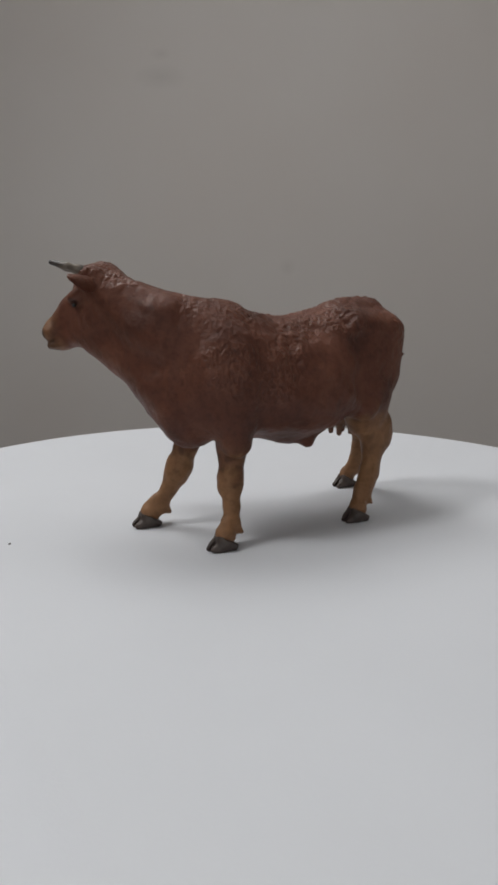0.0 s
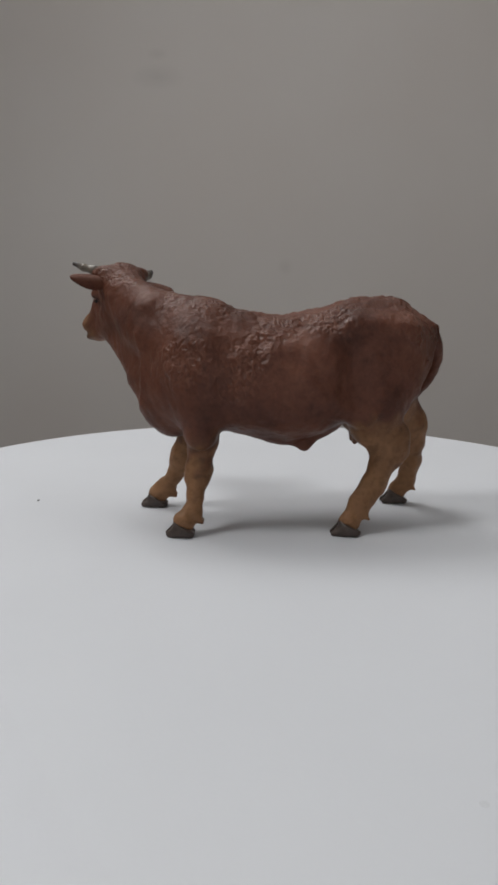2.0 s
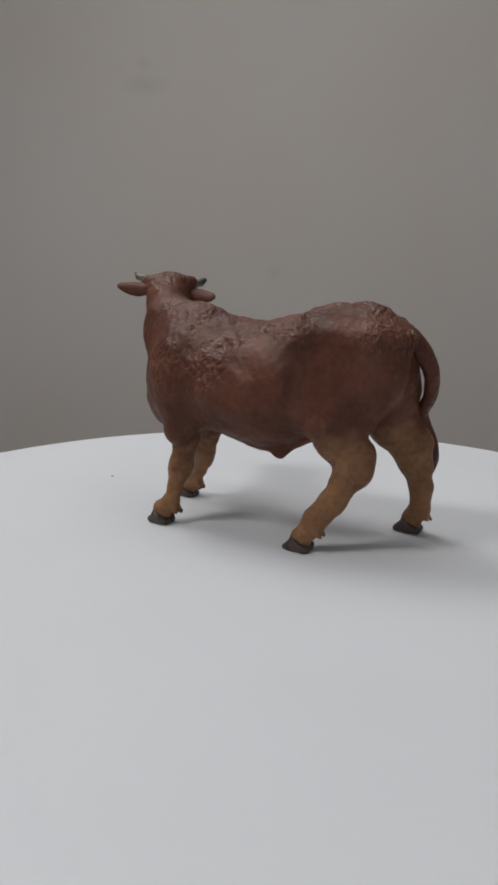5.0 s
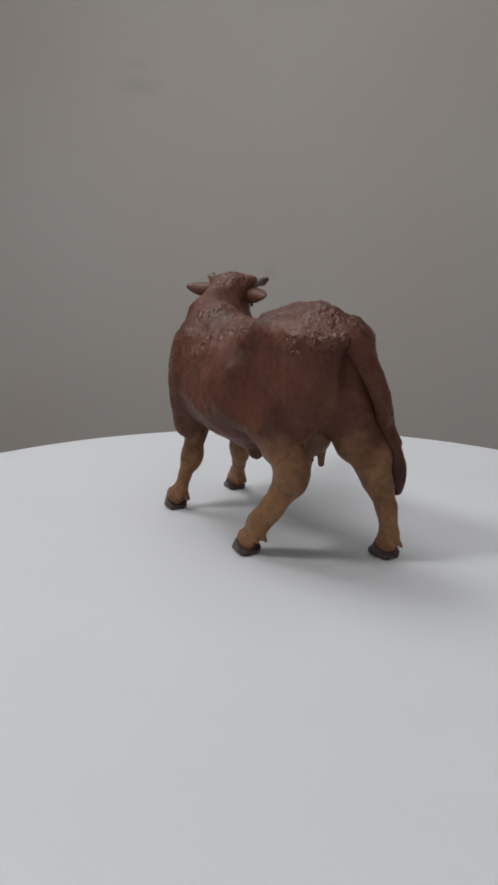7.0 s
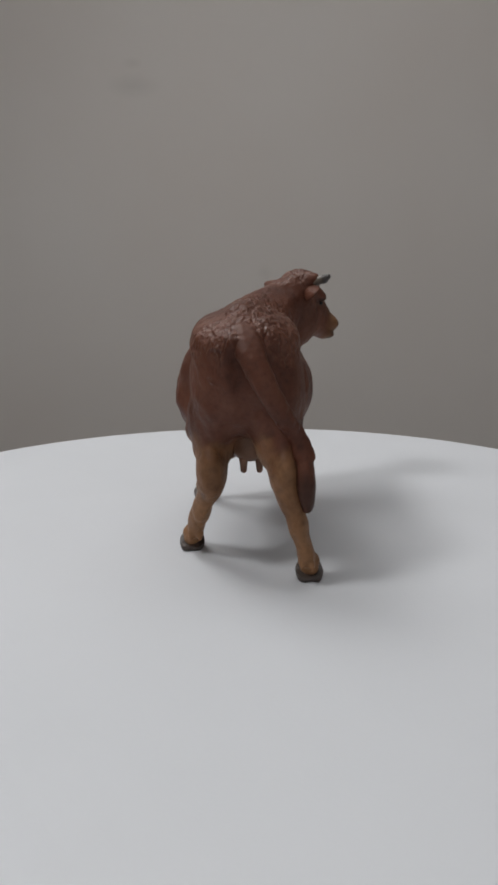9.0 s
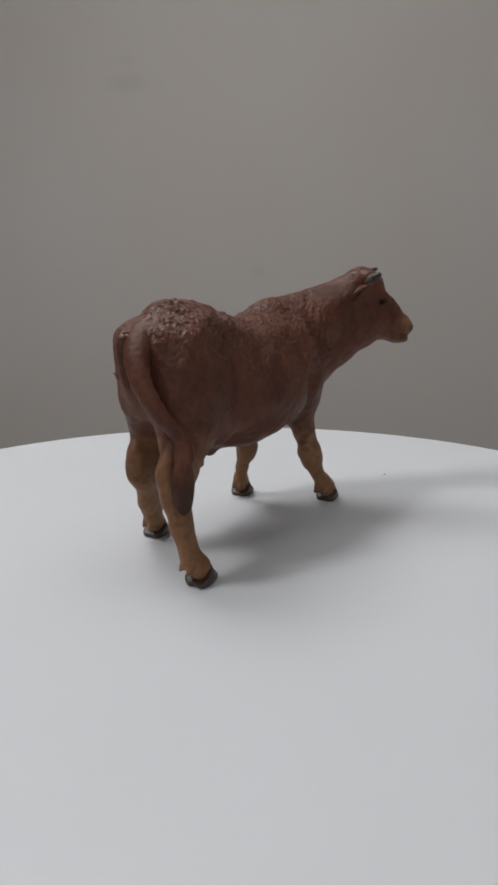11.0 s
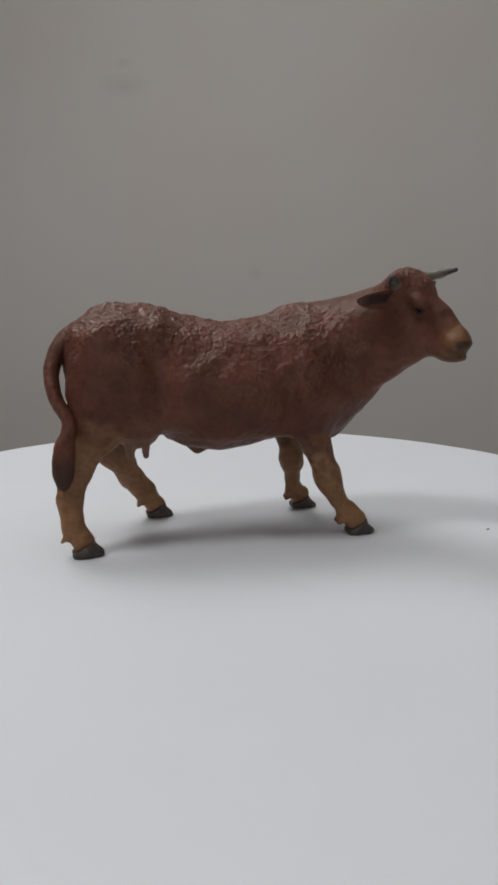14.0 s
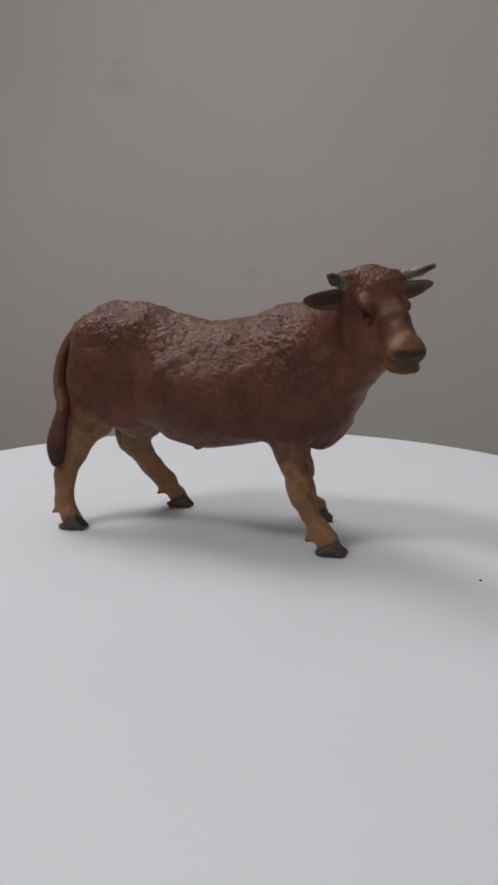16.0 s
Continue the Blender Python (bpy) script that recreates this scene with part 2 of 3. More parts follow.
# panel of the added fill light
unseen_panel_light(LAMP_FILL, AIM_FILL, 0.605)


def table():
    thing = tagged(new("table"), "plain pale wooden table under the turntable", "table")
    thing.location = (0, 0, Z0)
    top = -0.052 - Z0
    part("tabletop", box(bmesh.new(), -0.45, 0.45, -0.32, 0.32, top - 0.03, top, 0.003), TABLE, thing)
    for sx in (-1, 1):
        for sy in (-1, 1):
            x, y = sx * 0.41, sy * 0.28
            part("leg", box(bmesh.new(), x - 0.025, x + 0.025, y - 0.025, y + 0.025, 0, top - 0.03, 0.003), TABLE, thing)


table()


def turntable():
    thing = tagged(new("turntable"), "large round matt white turntable carrying the figurine", "turntable")
    r = DISC_R
    part("disc", lathe(bmesh.new(), ((0, -0.012), (r - 0.001, -0.012), (r, -0.011), (r, -0.0012), (r - 0.0004, -0.0003), (r - 0.0012, 0), (0, 0)), 256), DISC, thing)
    part("base", lathe(bmesh.new(), ((0, -0.052), (0.10, -0.052), (0.105, -0.048), (0.105, -0.022), (0.06, -0.018), (0.06, -0.012), (0, -0.012)), 64), BASE, thing, "round black base")
    bm = bmesh.new()
    bmesh.ops.create_icosphere(bm, subdivisions=2, radius=1)
    for v in bm.verts:
        v.co = Vector((v.co.x * 0.0005, v.co.y * 0.0007, max(v.co.z, -0.3) * 0.0003 + 0.00009)) * (1 + 0.3 * noise.noise(v.co * 2))
    part("speck", bm, SPECK, thing, "tiny dark speck of dust").location = (-0.0992, -0.0332, 0)
    smear = part("smudge", lathe(bmesh.new(), ((0, 0), (0.0010, 0), (0.0006, 0.00004), (0, 0.00005)), 20), SMEAR, thing, "faint grey smudge")
    smear.location = (0.1165, -0.1196, 0)
    return thing


DISC_R = 0.1988
TURNTABLE = turntable()


# ---- sculpting by distance fields, in centimetres ----
class Field:
    """A distance field on a grid; forms are blended into it one by one."""

    def __init__(self, lo, hi, voxel):
        self.lo, self.voxel = np.array(lo, float), voxel
        n = np.ceil((np.array(hi) - lo) / voxel).astype(int) + 1
        self.axes = [self.lo[i] + voxel * np.arange(n[i]) for i in range(3)]
        self.f = np.full(n, 9.0)

    def window(self, lo, hi):
        return tuple(slice(*np.clip(np.searchsorted(a, (l, h)), 0, len(a))) for a, l, h in zip(self.axes, lo, hi))

    def grid(self, w):
        return np.meshgrid(*[a[s] for a, s in zip(self.axes, w)], indexing="ij")

    def join(self, w, d, k):
        a = self.f[w]
        h = np.maximum(k - np.abs(a - d), 0) / k
        self.f[w] = np.minimum(a, d) - h * h * k / 4

    def cut(self, w, d, k):
        a = -self.f[w]
        h = np.maximum(k - np.abs(a - d), 0) / k
        self.f[w] = -(np.minimum(a, d) - h * h * k / 4)

    def cone(self, a, b, ra, rb, k=0.3, flat=1.0, cut=False):
        """A rounded cone from a to b; flat squeezes it sideways (along y)."""
        a, b = np.array(a, float), np.array(b, float)
        r = max(ra, rb) + k + 0.3
        w = self.window(np.minimum(a, b) - r, np.maximum(a, b) + r)
        x, y, z = self.grid(w)
        ab = b - a
        t = np.clip(((x - a[0]) * ab[0] + (y - a[1]) * ab[1] + (z - a[2]) * ab[2]) / (ab @ ab), 0, 1)
        t2 = t * t * (3 - 2 * t)
        d = np.sqrt((x - a[0] - t * ab[0]) ** 2 + ((y - a[1] - t * ab[1]) / flat) ** 2 + (z - a[2] - t * ab[2]) ** 2) - (ra + (rb - ra) * t2)
        (self.cut if cut else self.join)(w, d * min(1, flat), k)

    def chain(self, points, k=0.3, flat=1.0):
        """Rounded cones through (x, y, z, radius)."""
        for p, q in zip(points, points[1:]):
            self.cone(p[:3], q[:3], p[3], q[3], k, flat)

    def egg(self, c, r, k=0.5, turn=(0, 0, 0), cut=False):
        """An ellipsoid with half axes r, turned by degrees."""
        m = np.array(Euler([radians(v) for v in turn]).to_matrix())
        e = max(r) + k + 0.3
        w = self.window(np.array(c) - e, np.array(c) + e)
        x, y, z = self.grid(w)
        p = np.stack((x - c[0], y - c[1], z - c[2]), -1) @ m
        q = p / np.array(r)
        k0 = np.sqrt((q ** 2).sum(-1)) + 1e-9
        k1 = np.sqrt(((q / np.array(r)) ** 2).sum(-1)) + 1e-9
        (self.cut if cut else self.join)(w, k0 * (k0 - 1) / k1, k)

    def surface(self):
        """Surface nets: the vertices, quads and outward normals of the zero level."""
        f, n = self.f, self.f.shape
        total, count = np.zeros((n[0] - 1, n[1] - 1, n[2] - 1, 3)), np.zeros((n[0] - 1, n[1] - 1, n[2] - 1))
        cross = []
        for ax in range(3):
            lo = [slice(None)] * 3
            hi = [slice(None)] * 3
            lo[ax], hi[ax] = slice(0, -1), slice(1, None)
            a, b = f[tuple(lo)], f[tuple(hi)]
            hit = (a < 0) != (b < 0)
            cross.append((hit, a < 0))
            idx = np.argwhere(hit)
            t = a[hit] / (a[hit] - b[hit])
            pos = idx.astype(float)
            pos[:, ax] += t
            o1, o2 = [i for i in range(3) if i != ax]
            for d1 in (0, -1):
                for d2 in (0, -1):
                    c = idx.copy()
                    c[:, o1] += d1
                    c[:, o2] += d2
                    ok = ((c >= 0) & (c < np.array(n) - 1)).all(1)
                    c, q = c[ok], pos[ok]
                    np.add.at(total, (c[:, 0], c[:, 1], c[:, 2]), q)
                    np.add.at(count, (c[:, 0], c[:, 1], c[:, 2]), 1)
        cells = count > 0
        number = np.full(count.shape, -1)
        number[cells] = np.arange(cells.sum())
        verts = total[cells] / count[cells][:, None]
        quads = []
        for ax, (hit, inside) in enumerate(cross):
            idx = np.argwhere(hit)
            flip = inside[hit]
            o1, o2 = (ax + 1) % 3, (ax + 2) % 3
            ok = (idx[:, o1] > 0) & (idx[:, o2] > 0) & (idx[:, o1] < n[o1] - 1) & (idx[:, o2] < n[o2] - 1)
            idx, flip = idx[ok], flip[ok]
            ring = []
            for d1, d2 in ((-1, -1), (0, -1), (0, 0), (-1, 0)):
                c = idx.copy()
                c[:, o1] += d1
                c[:, o2] += d2
                ring.append(number[c[:, 0], c[:, 1], c[:, 2]])
            q = np.stack(ring, 1)
            q[~flip] = q[~flip][:, ::-1]
            quads.append(q)
        quads = np.concatenate(quads)
        grad = np.stack(np.gradient(f), -1)
        i = np.clip(verts.astype(int), 0, np.array(n) - 2)
        u = verts - i
        normal = np.zeros_like(verts)
        for dx in (0, 1):
            for dy in (0, 1):
                for dz in (0, 1):
                    wgt = np.where(dx, u[:, 0], 1 - u[:, 0]) * np.where(dy, u[:, 1], 1 - u[:, 1]) * np.where(dz, u[:, 2], 1 - u[:, 2])
                    normal += wgt[:, None] * grad[i[:, 0] + dx, i[:, 1] + dy, i[:, 2] + dz]
        normal /= np.linalg.norm(normal, axis=1)[:, None] + 1e-12
        return self.lo + verts * self.voxel, quads, normal


def skin(name, verts, quads, normal, mat, parent, label="", **layers):
    """A smooth mesh of the quads, in metres, with its paint layers."""
    used, faces = np.unique(quads, return_inverse=True)
    me = bpy.data.meshes.new(name)
    me.from_pydata((verts[used] * 0.01).tolist(), [], faces.reshape(quads.shape).tolist())
    me.polygons.foreach_set("use_smooth", [True] * len(me.polygons))
    for key, values in layers.items():
        me.attributes.new(key, "FLOAT", "POINT").data.foreach_set("value", values[used].astype(np.float32))
    me.normals_split_custom_set_from_vertices(normal[used].tolist())
    me.materials.append(mat)
    ob = new(name, me)
    ob.parent = parent
    return tagged(ob, label)


def ripple(x, y, z, wave, seed, count=28):
    """A smooth random relief of about that wavelength, from -1 to 1."""
    rng = np.random.default_rng(seed)
    out = np.zeros(np.shape(x))
    for _ in range(count):
        k = rng.normal(size=3)
        k *= 2 * np.pi / wave / np.linalg.norm(k) * rng.uniform(0.6, 1.5)
        out += np.sin(k[0] * x + k[1] * y + k[2] * z + rng.uniform(0, 7))
    return out / np.sqrt(count)


def soft(a, b, v):
    t = np.clip((v - a) / (b - a), 0, 1)
    return t * t * (3 - 2 * t)


# ---- the cow figurine: x ahead, y to its left, z up ----
# head: its own frame, ahead and to the left, from the middle of the skull
HEAD_AT, HEAD_TURN = np.array((6.0, -2.75, 9.2)), radians(-57)


def head(ahead, left, up):
    c, s = math.cos(HEAD_TURN), math.sin(HEAD_TURN)
    return (HEAD_AT[0] + c * ahead - s * left, HEAD_AT[1] + s * ahead + c * left, HEAD_AT[2] + up)


def face(ahead, left, up):
    """The face points a little less far aside than the skull."""
    c, s = math.cos(radians(-49)), math.sin(radians(-49))
    return (HEAD_AT[0] + c * ahead - s * left, HEAD_AT[1] + s * ahead + c * left, HEAD_AT[2] + up)


# trunk: along x the top, the widest height, the bottom, half the width and the sideways shift
TRUNK = np.array((
    (-6.5, 7.9, 7.2, 6.4, 0.55, -0.1),
    (-6.1, 8.14, 6.9, 5.6, 1.02, -0.26),
    (-5.5, 8.66, 6.6, 5.0, 1.42, -0.30),
    (-4.4, 9.12, 6.3, 4.45, 1.66, -0.24),
    (-3.0, 9.0, 5.9, 4.15, 2.10, -0.15),
    (-1.8, 8.65, 5.6, 3.72, 2.50, -0.15),
    (-0.6, 8.42, 5.5, 3.55, 2.65, -0.22),
    (0.6, 8.48, 5.5, 3.70, 2.56, -0.25),
    (1.8, 8.75, 5.6, 3.80, 2.35, -0.26),
    (2.8, 8.86, 5.7, 3.78, 2.12, -0.32),
    (3.7, 8.66, 5.7, 3.75, 1.66, -0.31),
    (4.4, 8.3, 5.8, 4.10, 1.20, -0.4),
    (5.0, 7.6, 6.0, 4.80, 0.80, -0.4),
))
# legs: (x, y, z, radius) from the body down to the pastern
FORE_LEFT = ((2.70, 1.20, 5.0, 0.95), (2.66, 0.96, 3.8, 0.61), (2.78, 1.08, 2.6, 0.49), (2.87, 1.20, 2.2, 0.42), (2.98, 1.45, 1.5, 0.33), (3.10, 1.60, 0.9, 0.37), (3.40, 1.72, 0.6, 0.38))
FORE_RIGHT = ((2.9, -1.44, 5.0, 0.95), (3.06, -1.56, 3.6, 0.58), (3.46, -1.71, 2.5, 0.49), (3.62, -1.77, 2.1, 0.44), (3.93, -1.90, 1.4, 0.36), (4.30, -2.0, 0.9, 0.41), (4.65, -2.08, 0.6, 0.39))
HIND_LEFT = ((-4.2, 0.88, 5.4, 1.08), (-4.02, 0.90, 4.3, 0.94), (-4.68, 0.97, 3.45, 0.80), (-4.62, 1.05, 3.0, 0.66), (-4.02, 1.36, 1.9, 0.48), (-3.40, 1.66, 0.98, 0.42), (-3.04, 1.83, 0.6, 0.40))
HIND_RIGHT = ((-5.25, -1.0, 5.4, 1.05), (-5.40, -1.24, 4.5, 0.92), (-6.14, -1.46, 3.65, 0.78), (-6.28, -1.57, 3.1, 0.64), (-6.42, -1.88, 2.0, 0.44), (-6.40, -2.13, 0.98, 0.42), (-6.04, -2.27, 0.6, 0.40))
LEGS = (FORE_LEFT, FORE_RIGHT, HIND_LEFT, HIND_RIGHT)


def along(table, x, col):
    """Smooth interpolation in a table."""
    xs, ys = table[:, 0], table[:, col]
    slope = np.gradient(ys, xs)
    i = np.clip(np.searchsorted(xs, x) - 1, 0, len(xs) - 2)
    h = xs[i + 1] - xs[i]
    t = np.clip((x - xs[i]) / h, 0, 1)
    return ((1 + 2 * t) * (1 - t) ** 2 * ys[i] + t * (1 - t) ** 2 * h * slope[i] + t * t * (3 - 2 * t) * ys[i + 1] + t * t * (t - 1) * h * slope[i + 1])


def body_field():
    F = Field((-7.8, -6.3, -0.2), (9.2, 3.6, 11.2), 0.06)
    w = F.window((-7.8, -4, 2), (6.5, 4, 11))
    x, y, z = F.grid(w)
    ax = F.axes[0][w[0]]
    top, mid, low, wide, shift = [along(TRUNK, ax, c)[:, None, None] for c in range(1, 6)]
    up = np.where(z > mid, (z - mid) / (top - mid), (z - mid) / (mid - low))
    side = (y - shift) / wide
    e = 2.15 - 0.3 * soft(-0.2, 0.5, up)
    r = (np.abs(up) ** e + np.abs(side) ** e) ** (1 / e)
    d = (r - 1) * np.minimum(wide, (top - low) / 2) * 0.8
    ends = np.maximum(x - TRUNK[-1, 0], TRUNK[0, 0] - x)
    F.join(w, np.maximum(d, ends), 0.3)
    # shoulders, chest, brisket
    F.egg((2.7, -1.55, 6.1), (1.35, 0.8, 2.0), 0.6, (0, 12, 0))
    F.egg((2.7, 1.02, 6.0), (1.35, 0.8, 1.95), 0.6, (0, 12, 0))
    F.egg((3.75, -0.25, 5.5), (1.15, 1.25, 1.6), 0.7, (0, -25, 0))
    F.cone((4.85, -0.58, 5.8), (3.85, -0.12, 4.1), 0.48, 0.34, 0.6)
    for s, x in ((-1, 2.95), (1, 2.75)):
        F.cone((x, s * 1.50 - 0.1, 5.6), (x, s * 1.45 - 0.05, 4.0), 0.80, 0.66, 0.35, 0.75)
        F.cone((1.75, s * 2.6, 5.9), (1.85, s * 2.25, 4.1), 0.08, 0.18, 0.8, cut=True)
    # haunches, hip and pin bones
    F.egg((-4.28, 0.80, 6.1), (1.52, 0.78, 2.1), 0.6, (0, -8, 0))
    F.egg((-4.8, -1.25, 6.1), (1.6, 0.92, 2.1), 0.6, (0, 10, 0))
    for s in (-1, 1):
        up = -0.12 if s > 0 else 0.05
        F.cone((-3.2, s * 1.2 - 0.15, 8.05), (-5.2, s * 1.08 - 0.18, 7.94 + up), 0.36, 0.36, 0.8)
        F.cone((-5.2, s * 1.08 - 0.18, 7.94 + up), (-5.9, s * 0.58 - 0.18, 7.82 + up), 0.36, 0.40, 0.6)
        F.cone((-2.9, s * 1.6, 5.1), (-3.6, s * 1.3, 4.72), 0.45, 0.6, 0.6)
    F.cone((-5.9, -0.17, 7.92), (-5.0, -0.12, 8.4), 0.40, 0.5, 0.5)
    F.cone((-5.05, -1.5, 4.7), (-5.7, -1.6, 3.75), 0.62, 0.50, 0.4, 0.8)
    for s, r in ((-1, 0.18), (1, 0.28)):
        F.cone((-2.95, s * 2.15 - 0.1, 7.4), (-3.1, s * 2.40 - 0.1, 5.2), r, r + 0.12, 0.75, cut=True)
    F.cone((-6.75, -0.25, 6.6), (-6.5, -0.2, 4.2), 0.12, 0.35, 0.6, cut=True)
    F.cone((-6.62, 0.0, 7.2), (-6.42, -0.32, 4.7), 0.16, 0.36, 0.35, cut=True)
    # belly fold
    F.egg((-0.55, -0.25, 4.05), (2.0, 1.35, 0.58), 0.4)
    F.cone((-1.38, 0.38, 3.31), (-0.3, 0.15, 3.9), 0.17, 0.5, 0.4)
    F.cone((-1.38, 0.38, 3.31), (-2.4, 0.15, 4.22), 0.17, 0.45, 0.35)
    # neck
    F.cone((2.9, -0.2, 6.9), (4.65, -1.15, 7.85), 1.56, 1.22, 0.7)
    F.cone((4.65, -1.15, 7.85), (5.75, -2.3, 8.85), 1.22, 1.0, 0.6)
    F.cone((2.4, -0.1, 8.32), (4.5, -0.65, 8.53), 0.48, 0.44, 0.7)
    F.cone((4.5, -0.65, 8.53), (5.6, -1.85, 9.26), 0.44, 0.44, 0.6)
    F.cone((4.62, -0.88, 5.95), (6.12, -2.8, 7.5), 0.92, 0.72, 0.7)
    # skull, cheeks, muzzle
    F.egg(head(0.05, 0, 0.22), (0.95, 0.98, 0.9), 0.4, (0, 0, -57))
    F.cone(face(0.26, 0, 0.26), face(1.2, 0, -0.49), 0.80, 0.49, 0.3)
    F.cone(face(1.2, 0, -0.49), face(1.98, 0, -1.22), 0.49, 0.42, 0.25)
    F.cone(face(0.05, 0, -0.92), face(1.8, 0, -1.78), 0.80, 0.42, 0.5)
    F.egg(face(2.16, 0, -1.44), (0.44, 0.66, 0.42), 0.2, (0, 30, -49))
    F.egg(face(1.92, 0, -1.94), (0.50, 0.56, 0.25), 0.12, (0, 10, -49))
    F.egg(head(0.15, 0, 0.74), (0.5, 0.92, 0.32), 0.3, (0, 0, -57))
    for s in (-1, 1):
        F.egg(face(0.86, s * 0.66, -0.06), (0.40, 0.28, 0.24), 0.2, (0, 30, -49))
        F.egg(face(0.92, s * 0.90, -0.42), (0.22, 0.12, 0.12), 0.12, (0, 20, -49), cut=True)
        F.egg(face(2.62, s * 0.34, -1.28), (0.14, 0.11, 0.12), 0.08, (0, 0, -49), cut=True)
        F.cone(head(0.1, s * 0.75, 0.5), head(0.2, s * 1.02, 0.72), 0.36, 0.28, 0.25)
        F.cone(face(1.5, s * 0.62, -1.95), face(2.5, s * 0.5, -1.72), 0.05, 0.05, 0.06, cut=True)
    F.cone(face(2.52, -0.5, -1.72), face(2.52, 0.5, -1.72), 0.06, 0.06, 0.06, cut=True)
    # legs with knees, hocks and dewclaws
    for leg, flat in zip(LEGS, (0.76, 0.76, 0.64, 0.64)):
        F.chain(leg[:2], 0.14, 0.82)
        F.chain(leg[1:], 0.14, flat)
        F.cone(leg[6][:3], (leg[6][0] - 0.08, leg[6][1], 0.46), 0.36, 0.31, 0.1)
    for leg, hind in zip(LEGS, (0, 0, 1, 1)):
        x, y, z, r = leg[5]
        for s in (-1, 1):
            F.cone((x - 0.27, y + s * 0.15, z - 0.25), (x - 0.40, y + s * 0.17, z - 0.36), 0.13, 0.09, 0.12)
        if hind:
            h = leg[2]
            F.cone((h[0] - 0.3, h[1], h[2] + 0.25), (h[0] - 0.25, h[1], h[2] - 0.3), 0.32, 0.3, 0.3, 0.75)
            F.cone((h[0] - 0.4, h[1], h[2] + 0.2), (h[0] + 0.25, h[1] + 0.1, h[2] + 1.3), 0.2, 0.28, 0.3, 0.75)
        else:
            F.egg((leg[2][0] + 0.05, leg[2][1], leg[2][2] - 0.12), (0.42, 0.42, 0.52), 0.3)
    # a small raised scuff on the left haunch
    iy, iz = np.searchsorted(F.axes[1], 0.80), np.searchsorted(F.axes[2], 6.6)
    x = F.axes[0][np.argmax(F.f[:, iy, iz] < 0)]
    F.cone((x, 0.60, 6.54), (x - 0.04, 0.84, 6.62), 0.07, 0.06, 0.05)
    F.cone((x - 0.02, 0.86, 6.70), (x + 0.02, 1.00, 6.74), 0.06, 0.04, 0.05)
    F.f = np.maximum(F.f, 0.02 - F.axes[2][None, None, :])
    # carved hide: coarse curls over shoulders, neck, ribs and rump, fine ones elsewhere
    w = tuple(slice(None) for _ in range(3))
    near = np.abs(F.f) < 0.3
    x, y, z = [g[near] for g in F.grid(w)]
    curl = hide_curl(x, y, z)
    relief = ripple(x, y, z, 0.38, 3, 40)
    folds = ripple(x, y, z, 0.85, 4, 30)
    F.f[near] -= curl * (0.036 * np.minimum(np.abs(relief), 1.2) - 0.027 + 0.024 * folds) + 0.010 * ripple(x, y, z, 0.5, 5) + 0.026 * ripple(x, y, z, 1.6, 6)
    return F


def hide_curl(x, y, z):
    """Where the carved curls stand: 0 to 1."""
    right = soft(0.5, -0.6, y)
    high = soft(5.0, 6.3, z + 0.4 * np.sin(1.3 * x) + 0.3 * np.sin(2.1 * y + x) + 0.1 * (1 - right))
    patch = soft(-0.4, 0.8, ripple(x, y, z, 2.4, 9))
    haunch = soft(-2.2, -3.6, x + 0.7 * ripple(x, y, z, 1.6, 17))
    back = np.maximum(right, soft(-4.6, -5.6, x))
    rim = (0.15 + 0.75 * back) * haunch * soft(7.1, 8.2, z + 0.5 * ripple(x, y, z, 1.3, 18))
    # left hip patch of curl and lighter ridge colour, standing in for a highlight
    hip = 0.4 * soft(1.1, 0.4, np.sqrt((x + 2.4) ** 2 + (y - 1.2) ** 2 + 2.0 * (z - 8.0) ** 2))
    neck = soft(3.7, 4.8, x + 0.4 * ripple(x, y, z, 1.2, 19))
    poll = soft(9.2, 9.8, z) * soft(4.9, 5.4, x)
    calm = 1 - 0.4 * right * soft(7.9, 7.0, z + 0.3 * ripple(x, y, z, 1.5, 23)) * soft(3.2, 2.0, x)
    ribs = high * calm * (0.85 + 0.05 * right) * (0.35 + 0.65 * np.maximum(patch, 0.75 * right))
    bare = 1 - 0.75 * (1 - right) * soft(-0.2, -1.5, x) * soft(8.3, 7.6, z)
    return np.clip(ribs * bare * (1 - haunch) * (1 - 0.85 * neck) + rim + hip + 0.8 * poll + 0.18 * haunch * soft(4.6, 5.8, z), 0, 1)


